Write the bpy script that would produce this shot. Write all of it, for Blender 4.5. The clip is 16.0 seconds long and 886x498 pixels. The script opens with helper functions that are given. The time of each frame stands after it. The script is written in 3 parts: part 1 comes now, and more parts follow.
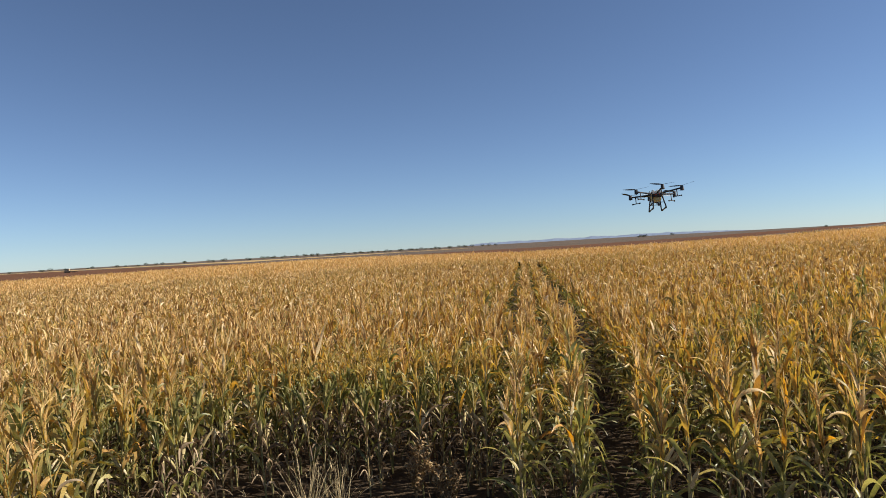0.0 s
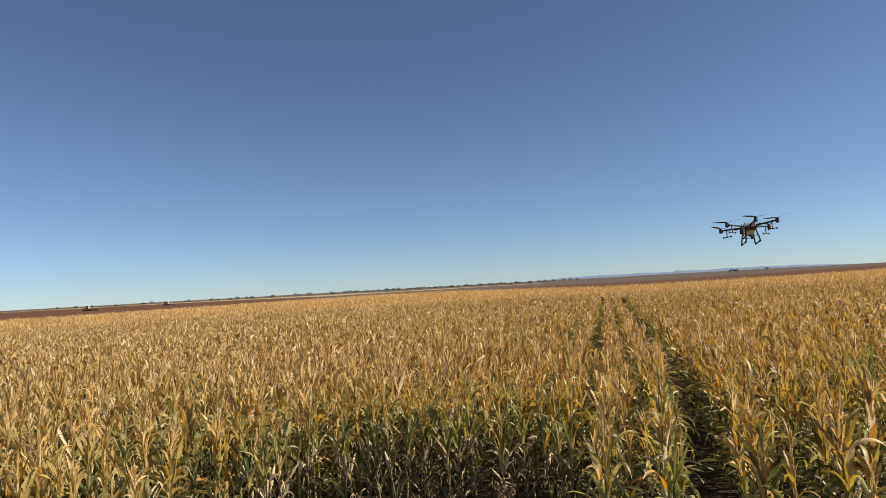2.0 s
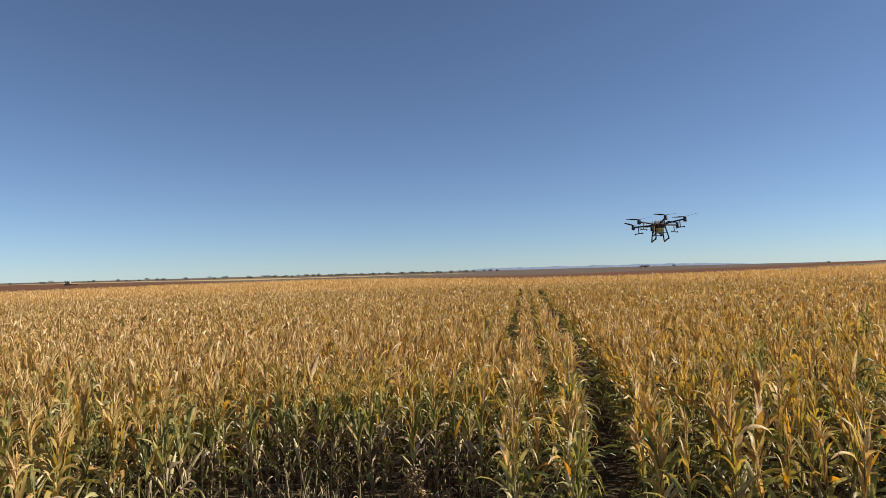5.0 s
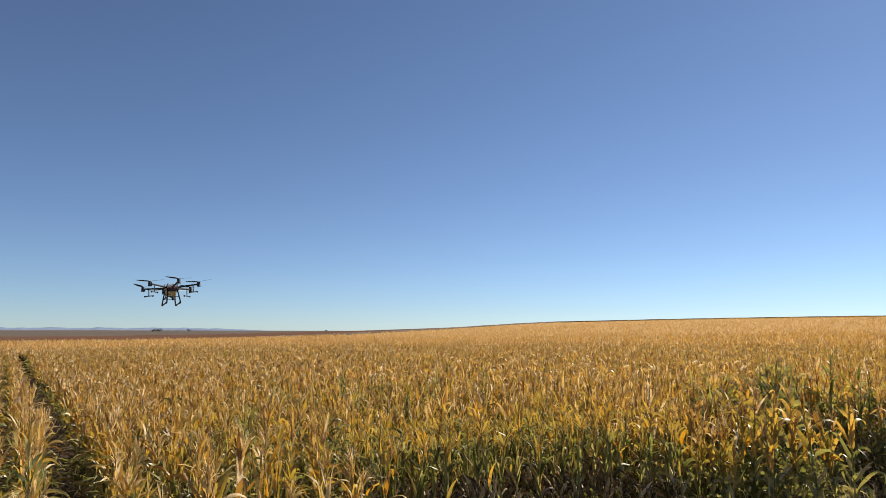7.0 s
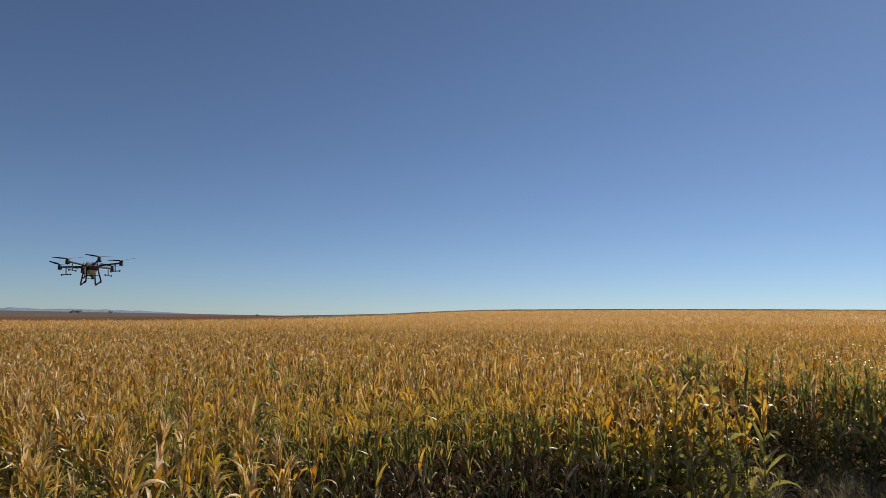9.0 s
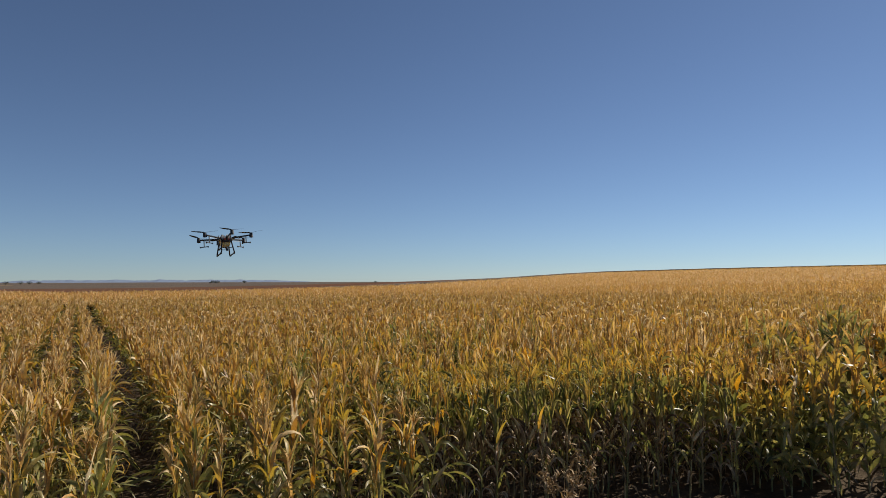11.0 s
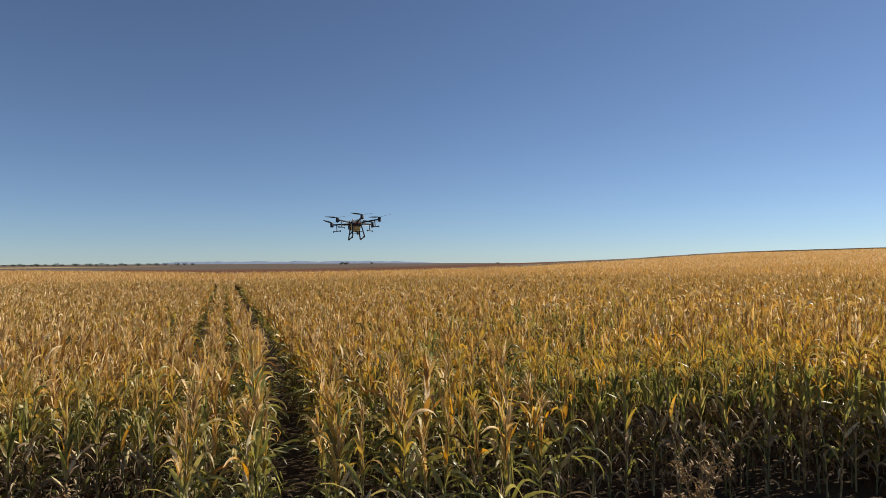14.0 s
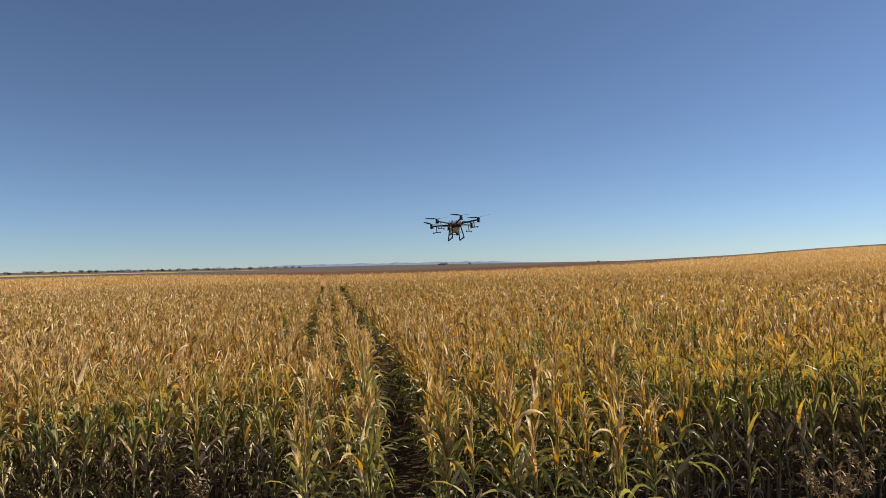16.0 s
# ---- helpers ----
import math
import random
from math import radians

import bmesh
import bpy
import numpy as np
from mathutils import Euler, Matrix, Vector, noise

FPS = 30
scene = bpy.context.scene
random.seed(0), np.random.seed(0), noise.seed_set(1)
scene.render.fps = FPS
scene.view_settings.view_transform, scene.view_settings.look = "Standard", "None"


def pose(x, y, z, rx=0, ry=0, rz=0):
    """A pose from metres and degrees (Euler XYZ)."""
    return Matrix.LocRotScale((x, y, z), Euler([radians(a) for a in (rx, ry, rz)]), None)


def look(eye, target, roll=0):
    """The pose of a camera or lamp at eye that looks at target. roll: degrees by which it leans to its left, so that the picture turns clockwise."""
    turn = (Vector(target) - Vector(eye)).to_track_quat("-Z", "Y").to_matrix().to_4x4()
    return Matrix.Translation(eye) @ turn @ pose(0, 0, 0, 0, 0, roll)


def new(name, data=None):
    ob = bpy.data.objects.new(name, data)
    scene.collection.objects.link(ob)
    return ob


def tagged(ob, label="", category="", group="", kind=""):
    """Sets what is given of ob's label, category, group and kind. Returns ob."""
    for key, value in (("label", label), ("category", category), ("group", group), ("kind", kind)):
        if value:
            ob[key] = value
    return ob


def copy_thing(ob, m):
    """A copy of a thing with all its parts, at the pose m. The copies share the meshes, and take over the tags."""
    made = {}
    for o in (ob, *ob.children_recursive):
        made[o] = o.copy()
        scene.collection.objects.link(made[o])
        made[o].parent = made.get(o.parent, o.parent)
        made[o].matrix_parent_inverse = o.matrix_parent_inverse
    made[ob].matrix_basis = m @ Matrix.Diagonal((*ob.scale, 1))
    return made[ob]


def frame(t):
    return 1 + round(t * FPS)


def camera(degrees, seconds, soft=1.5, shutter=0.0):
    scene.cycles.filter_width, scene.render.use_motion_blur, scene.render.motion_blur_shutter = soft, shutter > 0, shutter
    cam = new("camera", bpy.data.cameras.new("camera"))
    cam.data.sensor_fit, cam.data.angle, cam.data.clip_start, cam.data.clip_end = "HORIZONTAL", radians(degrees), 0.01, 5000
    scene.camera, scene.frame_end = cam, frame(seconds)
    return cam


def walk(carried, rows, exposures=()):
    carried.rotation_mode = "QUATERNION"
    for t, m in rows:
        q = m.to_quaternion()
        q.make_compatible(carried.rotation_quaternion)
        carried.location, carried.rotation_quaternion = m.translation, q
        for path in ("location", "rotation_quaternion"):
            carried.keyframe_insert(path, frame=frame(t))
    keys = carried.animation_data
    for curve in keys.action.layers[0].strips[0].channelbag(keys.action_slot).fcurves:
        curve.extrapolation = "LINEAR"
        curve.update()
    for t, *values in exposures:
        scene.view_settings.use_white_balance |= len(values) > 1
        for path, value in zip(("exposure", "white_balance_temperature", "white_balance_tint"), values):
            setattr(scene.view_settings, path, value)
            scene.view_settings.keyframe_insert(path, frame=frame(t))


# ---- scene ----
cam = camera(69.1, 16.0, soft=0.85)
EYE = 3.3  # metres over the ground
# seconds, x, y, z off the eye point, yaw, pitch, roll
PATH = [
    (0.0, -0.12, -0.10, 0.01, 7.08, -0.18, 3.27),
    (0.5, -0.14, -0.09, 0.01, 8.80, 0.54, 2.88),
    (1.0, -0.15, -0.10, 0.02, 10.20, 1.16, 3.06),
    (1.5, -0.16, -0.08, 0.03, 12.42, 2.15, 3.12),
    (2.0, -0.16, -0.10, 0.03, 14.18, 3.29, 3.17),
    (2.5, -0.16, -0.09, 0.02, 15.04, 3.41, 3.21),
    (3.0, -0.18, -0.07, 0.02, 16.40, 2.99, 2.93),
    (3.2, -0.20, -0.07, 0.02, 16.51, 2.28, 2.55),
    (5.3, -0.11, 0.00, 0.00, 2.72, 1.72, 1.36),
    (5.5, -0.11, 0.01, 0.01, -0.87, 1.39, 1.26),
    (6.0, -0.03, 0.01, -0.01, -11.27, 2.12, 1.03),
    (6.5, 0.02, 0.00, 0.02, -26.23, 6.42, -0.21),
    (7.0, 0.10, 0.01, 0.03, -33.95, 7.19, -0.07),
    (7.5, 0.13, 0.02, 0.04, -39.31, 7.39, -0.06),
    (8.0, 0.14, 0.02, 0.03, -43.39, 5.40, -0.11),
    (8.2, 0.14, 0.03, 0.01, -42.53, 6.84, -0.61),
    (10.3, 0.20, 0.15, -0.03, -33.76, 3.11, 0.74),
    (10.5, 0.19, 0.15, -0.05, -32.43, 3.27, 0.32),
    (11.0, 0.16, 0.11, -0.06, -29.69, 2.84, 0.20),
    (11.5, 0.14, 0.10, -0.04, -27.30, 2.05, 0.24),
    (12.0, 0.12, 0.07, -0.02, -25.38, 1.54, 0.21),
    (12.5, 0.11, 0.05, -0.04, -25.00, 1.46, 0.41),
    (13.0, 0.08, 0.04, -0.02, -23.71, 1.11, 0.30),
    (13.5, 0.05, 0.01, -0.01, -21.89, 1.05, 0.37),
    (14.0, 0.05, 0.02, -0.01, -18.86, 1.20, 0.27),
    (14.5, 0.02, 0.03, -0.01, -16.62, 1.08, 0.33),
    (15.0, -0.00, 0.05, -0.01, -14.76, 0.80, 0.39),
    (15.5, -0.01, 0.05, -0.01, -11.93, 0.87, 0.80),
    (16.0, -0.03, 0.05, -0.01, -10.17, 1.31, 1.16),
]
walk(cam, [(t, pose(x, y, EYE + z, 90 + p, r, w)) for t, x, y, z, w, p, r in PATH],
     [(0, 0.79), (3, 0.74), (5.5, 0.78), (6.5, 0.82), (7.5, 0.68), (8, 0.33), (10.5, 0.36), (12.5, 0.34), (13.5, 0.52), (16, 0.65)])

# ---- world, sun ----
SUN_AZ, SUN_EL = -83.0, 37.0  # degrees from +y (left positive), and over the horizon
world = bpy.data.worlds.new("world")
scene.world = world
world.use_nodes = True
wn = world.node_tree.nodes
sky = wn.new("ShaderNodeTexSky")
sky.sky_type = "NISHITA"
sky.sun_disc = False
sky.sun_elevation = radians(SUN_EL)
sky.sun_rotation = radians(-SUN_AZ)
sky.altitude = 2600
sky.air_density, sky.dust_density, sky.ozone_density = 0.96, 0.52, 1.6
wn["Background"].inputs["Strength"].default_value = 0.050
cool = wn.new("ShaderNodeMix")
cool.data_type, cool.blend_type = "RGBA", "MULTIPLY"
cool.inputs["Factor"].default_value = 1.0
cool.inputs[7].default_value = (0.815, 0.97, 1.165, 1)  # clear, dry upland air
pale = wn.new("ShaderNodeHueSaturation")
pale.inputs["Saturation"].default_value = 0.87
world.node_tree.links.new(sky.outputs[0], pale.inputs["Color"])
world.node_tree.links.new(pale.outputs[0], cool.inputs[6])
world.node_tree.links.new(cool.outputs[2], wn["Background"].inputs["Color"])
sun = new("sun", bpy.data.lights.new("sun", "SUN"))
sun.data.energy, sun.data.angle, sun.data.color = 4.8, radians(0.6), (1.0, 0.915, 0.79)
sa, se = radians(SUN_AZ), radians(SUN_EL)
sun.matrix_world = look((0, 0, 60), (math.sin(sa) * math.cos(se), -math.cos(sa) * math.cos(se), 60 - math.sin(se)))

# ---- materials ----


def material(name, rough=0.6, metal=0.0, spec=0.5):
    m = bpy.data.materials.new(name)
    m.use_nodes = True
    b = m.node_tree.nodes["Principled BSDF"]
    b.inputs["Roughness"].default_value = rough
    b.inputs["Metallic"].default_value = metal
    b.inputs["Specular IOR Level"].default_value = spec
    return m, m.node_tree, b


def ramp(tree, source, stops):
    r = tree.nodes.new("ShaderNodeValToRGB")
    e = r.color_ramp.elements
    e[0].position, e[0].color = stops[0][0], (*stops[0][1], 1)
    e[1].position, e[1].color = stops[-1][0], (*stops[-1][1], 1)
    for p, c in stops[1:-1]:
        e.new(p).color = (*c, 1)
    tree.links.new(source, r.inputs[0])
    return r.outputs[0]


def maths(tree, op, a, b):
    n = tree.nodes.new("ShaderNodeMath")
    n.operation = op
    for i, v in enumerate((a, b)):
        if isinstance(v, (int, float)):
            n.inputs[i].default_value = v
        else:
            tree.links.new(v, n.inputs[i])
    return n.outputs[0]


def noise_out(tree, scale, detail=4.0, rough=0.6, stretch=None, coords="Object"):
    tc = tree.nodes.new("ShaderNodeTexCoord")
    n = tree.nodes.new("ShaderNodeTexNoise")
    n.inputs["Scale"].default_value, n.inputs["Detail"].default_value, n.inputs["Roughness"].default_value = scale, detail, rough
    src = tc.outputs[coords]
    if stretch:
        mp = tree.nodes.new("ShaderNodeMapping")
        mp.inputs["Scale"].default_value = stretch
        tree.links.new(src, mp.inputs[0])
        src = mp.outputs[0]
    tree.links.new(src, n.inputs["Vector"])
    return n.outputs["Fac"]


def mix_color(tree, fac, a, b, mode="MIX"):
    n = tree.nodes.new("ShaderNodeMix")
    n.data_type, n.blend_type = "RGBA", mode
    for s, v in ((n.inputs["Factor"], fac), (n.inputs[6], a), (n.inputs[7], b)):
        if isinstance(v, (int, float)):
            s.default_value = v
        elif isinstance(v, tuple):
            s.default_value = (*v, 1)
        else:
            tree.links.new(v, s)
    return n.outputs[2]


def bump(tree, bsdf, height, strength=0.3, distance=0.02):
    n = tree.nodes.new("ShaderNodeBump")
    n.inputs["Strength"].default_value, n.inputs["Distance"].default_value = strength, distance
    tree.links.new(height, n.inputs["Height"])
    tree.links.new(n.outputs[0], bsdf.inputs["Normal"])


def chance(tree):
    """One random number for each loose piece, whether an object or an island of a joined mesh."""
    o = tree.nodes.new("ShaderNodeObjectInfo").outputs["Random"]
    g = tree.nodes.new("ShaderNodeNewGeometry").outputs["Random Per Island"]
    return maths(tree, "FRACT", maths(tree, "ADD", o, g), 0.0)


def plant_material(name, stops, through_light, rough=0.5, spec=0.4, blotch=(0.42, 0.30, 0.14)):
    """Leaf tissue: colour by leaf, blotches of dead tissue, light shining through."""
    m, t, b = material(name, rough, 0.0, spec)
    c = ramp(t, chance(t), stops)
    spots = ramp(t, noise_out(t, 9.0, 5.0, 0.65), [(0.52, (0, 0, 0)), (0.70, (0.75, 0.75, 0.75))])
    c = mix_color(t, spots, c, blotch)
    streak = ramp(t, noise_out(t, 60.0, 2.0), [(0.3, (0.72, 0.72, 0.72)), (0.7, (1.12, 1.12, 1.12))])
    c = mix_color(t, 1.0, c, streak, "MULTIPLY")
    t.links.new(c, b.inputs["Base Color"])
    tl = t.nodes.new("ShaderNodeBsdfTranslucent")
    deep = t.nodes.new("ShaderNodeHueSaturation")  # light through the tissue comes out more strongly coloured
    deep.inputs["Hue"].default_value = 0.495
    deep.inputs["Saturation"].default_value, deep.inputs["Value"].default_value = 1.22, 1.15
    t.links.new(c, deep.inputs["Color"])
    t.links.new(deep.outputs[0], tl.inputs["Color"])
    mx = t.nodes.new("ShaderNodeMixShader")
    mx.inputs[0].default_value = through_light
    t.links.new(b.outputs[0], mx.inputs[1])
    t.links.new(tl.outputs[0], mx.inputs[2])
    t.links.new(mx.outputs[0], t.nodes["Material Output"].inputs["Surface"])
    return m


LEAF_GREEN = plant_material("leaf_green", [(0.0, (0.085, 0.095, 0.032)), (0.4, (0.20, 0.205, 0.070)), (0.8, (0.38, 0.36, 0.13)), (1.0, (0.53, 0.45, 0.20))], 0.40, 0.40, 0.45)
LEAF_YELLOW = plant_material("leaf_yellow", [(0.0, (0.26, 0.215, 0.066)), (0.4, (0.46, 0.345, 0.108)), (0.8, (0.66, 0.46, 0.16)), (1.0, (0.63, 0.355, 0.11))], 0.42, 0.45, 0.4)
LEAF_DRY = plant_material("leaf_dry", [(0.0, (0.28, 0.155, 0.062)), (0.35, (0.53, 0.34, 0.130)), (0.75, (0.74, 0.525, 0.235)), (1.0, (0.90, 0.74, 0.47))], 0.40, 0.5, 0.35, (0.32, 0.20, 0.09))
# dead lower leaves, coloured darker still to carry the shade inside the crop
LEAF_BROWN_SHADED = plant_material("leaf_brown_shaded", [(0.0, (0.065, 0.040, 0.024)), (0.5, (0.15, 0.10, 0.056)), (1.0, (0.42, 0.32, 0.20))], 0.15, 0.6, 0.3, (0.12, 0.075, 0.04))
STALK = plant_material("stalk", [(0.0, (0.15, 0.17, 0.06)), (0.5, (0.30, 0.26, 0.11)), (1.0, (0.46, 0.36, 0.19))], 0.05, 0.45, 0.4)
TASSEL = plant_material("tassel", [(0.0, (0.42, 0.24, 0.09)), (0.5, (0.60, 0.40, 0.165)), (1.0, (0.74, 0.56, 0.27))], 0.2, 0.7, 0.2)
HUSK = plant_material("husk", [(0.0, (0.44, 0.38, 0.16)), (0.5, (0.60, 0.49, 0.26)), (1.0, (0.74, 0.64, 0.42))], 0.15, 0.6, 0.3)
STRAW = plant_material("straw", [(0.0, (0.32, 0.25, 0.13)), (0.5, (0.48, 0.39, 0.22)), (1.0, (0.64, 0.54, 0.34))], 0.2, 0.6, 0.3)
WEED = plant_material("weed", [(0.0, (0.20, 0.12, 0.06)), (0.5, (0.34, 0.235, 0.12)), (1.0, (0.52, 0.39, 0.22))], 0.2, 0.7, 0.2)
DRY_GRASS = plant_material("dry_grass", [(0.0, (0.22, 0.19, 0.10)), (0.5, (0.42, 0.35, 0.20)), (1.0, (0.62, 0.53, 0.35))], 0.3, 0.6, 0.3, (0.2, 0.16, 0.09))
PLANT_MATS = [LEAF_GREEN, LEAF_YELLOW, LEAF_DRY, LEAF_BROWN_SHADED, STALK, TASSEL, HUSK]
GREEN, YELLOW, DRY, BROWN, STEM, PLUME, EAR = range(7)


def ground_material(name, dark, light, big, fine, rough=0.9, relief=0.5, stretch=None):
    m, t, b = material(name, rough, 0.0, 0.03)
    c = ramp(t, noise_out(t, big, 6.0, 0.65, stretch), [(0.3, dark), (0.7, light)])
    g = ramp(t, noise_out(t, fine, 5.0, 0.7), [(0.3, (0.6, 0.6, 0.6)), (0.7, (1.25, 1.25, 1.25))])
    c = mix_color(t, 1.0, c, g, "MULTIPLY")
    t.links.new(c, b.inputs["Base Color"])
    bump(t, b, noise_out(t, fine, 6.0, 0.7), relief, 0.05)
    return m


SOIL = ground_material("soil", (0.045, 0.031, 0.021), (0.115, 0.085, 0.055), 0.9, 22.0)
PLOUGHED = ground_material("ploughed_soil", (0.085, 0.042, 0.024), (0.17, 0.085, 0.048), 0.02, 0.6, stretch=(1, 6, 1))
GRASSLAND = ground_material("grassland", (0.075, 0.060, 0.050), (0.165, 0.13, 0.10), 0.012, 0.3, stretch=(1, 5, 1))
STUBBLE = ground_material("stubble", (0.36, 0.25, 0.12), (0.52, 0.38, 0.19), 0.05, 1.5)
# the blue is distance haze painted into the slopes
HAZY_MOUNTAIN = ground_material("mountain", (0.17, 0.215, 0.30), (0.21, 0.26, 0.35), 0.004, 0.05)
CANOPY = ground_material("canopy", (0.42, 0.245, 0.095), (0.62, 0.39, 0.16), 0.6, 5.0, relief=1.0)
TREE_LEAF = plant_material("tree_leaf", [(0.0, (0.03, 0.04, 0.02)), (1.0, (0.08, 0.09, 0.05))], 0.1, 0.7, 0.2, (0.06, 0.06, 0.04))
BARK = ground_material("bark", (0.05, 0.035, 0.025), (0.12, 0.09, 0.06), 3.0, 20.0)


def plain(name, color, rough=0.5, metal=0.0, spec=0.5, wear=0.25, scale=14.0):
    """Paint, plastic or metal with slight dirt and scuffs."""
    m, t, b = material(name, rough, metal, spec)
    d = ramp(t, noise_out(t, scale, 6.0, 0.7), [(0.35, tuple(c * (1 - wear) for c in color)), (0.65, color)])
    t.links.new(d, b.inputs["Base Color"])
    r = ramp(t, noise_out(t, scale * 3, 4.0), [(0.3, (rough * 0.8,) * 3), (0.7, (min(1, rough * 1.25),) * 3)])
    t.links.new(r, b.inputs["Roughness"])
    return m


CARBON = plain("carbon_fibre", (0.018, 0.018, 0.020), 0.35)
BLACK_PLASTIC = plain("black_plastic", (0.025, 0.025, 0.027), 0.5)
WHITE_PLASTIC = plain("white_plastic", (0.72, 0.71, 0.67), 0.45)
GREY_PANEL = plain("grey_panel", (0.50, 0.50, 0.50), 0.5)
BROWN_BOX = plain("brown_box", (0.040, 0.028, 0.024), 0.55)
RED_PLASTIC = plain("red_plastic", (0.45, 0.05, 0.03), 0.45)
TANK = plain("tank_plastic", (0.78, 0.64, 0.30), 0.4)
TRACTOR_PAINT = plain("tractor_paint", (0.42, 0.33, 0.20), 0.6)
TYRE = plain("tyre", (0.03, 0.028, 0.026), 0.85)

# ---- mesh helpers ----


def quad_mesh(name, verts, quads, mats, index=None, smooth=False):
    """A mesh out of arrays of points and four-sided faces."""
    verts, quads = np.asarray(verts, np.float32), np.asarray(quads, np.int32)
    me = bpy.data.meshes.new(name)
    me.vertices.add(len(verts))
    me.vertices.foreach_set("co", verts.ravel())
    me.loops.add(quads.size)
    me.loops.foreach_set("vertex_index", quads.ravel())
    me.polygons.add(len(quads))
    me.polygons.foreach_set("loop_start", np.arange(len(quads), dtype=np.int32) * 4)
    for m in mats:
        me.materials.append(m)
    if index is not None:
        me.polygons.foreach_set("material_index", np.asarray(index, np.int32))
    if smooth:
        me.polygons.foreach_set("use_smooth", np.ones(len(quads), bool))
    me.update(calc_edges=True)
    return me


def part(name, bm, mat, parent, label=""):
    """Links a bmesh as one mesh object under a thing or a part."""
    me = bpy.data.meshes.new(name)
    bm.to_mesh(me)
    bm.free()
    me.materials.append(mat)
    ob = new(name, me)
    ob.parent = parent
    return tagged(ob, label)


def thing(name, label, category, place=None, group=""):
    e = new(name)
    e.empty_display_size = 0.2
    if place is not None:
        e.matrix_basis = place
    return tagged(e, label, category, group)


def joined(*lists):
    """Joins (verts, quads, material) pieces into arrays."""
    vs, qs, ms, n = [], [], [], 0
    for v, q, m in lists:
        vs.append(v), qs.append(np.asarray(q) + n), ms.append(np.full(len(q), m))
        n += len(v)
    return np.concatenate(vs), np.concatenate(qs), np.concatenate(ms)


# ---- lie of the land ----
ROW, GAP, GAP_LEFT = 0.70, 1.06, -0.58  # metres between rows; where the two wheel tracks run


def softplus(v, k):
    return k * np.logaddexp(0, np.asarray(v, float) / k)


def land(x, y):
    """Height of the ground: flat, rising to a low hill on the right, past which it falls away."""
    x, y = np.asarray(x, float), np.asarray(y, float)
    z = 0.036 * (softplus(x - 62, 16) - softplus(x - 290, 20) * 1.6)
    k = np.clip((y - 250) / 260, 0, 1)
    return z * np.clip((y + 120) / 60, 0, 1) * (1 - 0.92 * k * k * (3 - 2 * k)) + 0.12 * np.sin(x / 23.0) * np.sin(y / 31.0) * np.clip((np.hypot(x, y) - 20) / 60, 0, 1)


def field_end(az):
    """How far the crop reaches, by azimuth in degrees (left positive)."""
    return np.interp(az, [-100, -44, -41, -38, -34, -29, -24, -16, -7, 0, 9, 13, 17, 26, 35, 43, 60, 90],
                     [330, 330, 290, 260, 222, 194, 172, 150, 118, 109, 150, 185, 212, 196, 165, 136, 132, 132])


def field_start(x):
    """Where each row of the crop begins."""
    return np.interp(x, [-30, -10, -7, -5, -4.6, -4.5, -4.3, -0.9, -0.6, 0.3, 1.0, 3.4, 4.1, 6.1, 7.9, 9.7, 10.9, 12.0, 12.2, 14.8, 15.0, 40],
                     [1.0, 2.6, 3.6, 4.7, 5.1, 5.3, 8.0, 8.3, 6.7, 6.7, 6.5, 6.0, 7.2, 7.1, 6.6, 5.6, 5.2, 5.0, 7.4, 7.4, -1.0, -6.0])


# one sheet of ground out to the horizon
rings = np.concatenate([np.linspace(0.5, 30, 40), np.geomspace(31, 4800, 90)])
turns = np.radians(np.arange(0, 360, 3))
gx, gy = np.outer(rings, np.sin(turns)), np.outer(rings, np.cos(turns))
rough_ground = np.random.RandomState(3).uniform(-0.03, 0.03, gx.shape) * (gx ** 2 + gy ** 2 < 900)
gv = np.stack([gx, gy, land(gx, gy) + rough_ground], 2).reshape(-1, 3)
nr, ns = gx.shape
gq = [(i * ns + j, (i + 1) * ns + j, (i + 1) * ns + (j + 1) % ns, i * ns + (j + 1) % ns) for i in range(nr - 1) for j in range(ns)]
centre = len(gv)
gv = np.vstack([gv, [[0, 0, 0]]])
inner = [(j, (j + 1) % ns, (j + 2) % ns, centre) for j in range(0, ns, 2)]
dist = np.array([np.hypot(*gv[q[0]][:2]) for q in gq + inner])
tagged(new("ground", quad_mesh("ground", gv, gq + inner, [SOIL, GRASSLAND], (dist > 60).astype(int), True)),
       "dry brown soil running out into pale dry grassland", "ground", kind="structure")


def sheet(name, label, category, mat, az0, az1, near, far, lift, steps=60, depth=14, kind="structure"):
    """A sheet lying on the land between two distances, each a function of azimuth."""
    az = np.linspace(az0, az1, steps)
    v = []
    for a in az:
        for k in np.linspace(0, 1, depth):
            r = near(a) * (far(a) / near(a)) ** k
            x, y = -r * math.sin(radians(a)), r * math.cos(radians(a))
            v.append((x, y, float(land(x, y)) + lift))
    q = [(i * depth + j, (i + 1) * depth + j, (i + 1) * depth + j + 1, i * depth + j + 1) for i in range(steps - 1) for j in range(depth - 1)]
    return tagged(new(name, quad_mesh(name, v, q, [mat], None, True)), label, category, kind=kind)


sheet("ploughed_field", "bare red-brown ploughed field beyond the maize", "field", PLOUGHED, 64, -45,
      lambda a: float(field_end(a)) * 1.25, lambda a: float(np.interp(a, [-45, -30, -12, 0, 8, 14, 22, 30, 40, 64], [520, 480, 400, 360, 360, 330, 340, 560, 900, 1000])), 0.10)
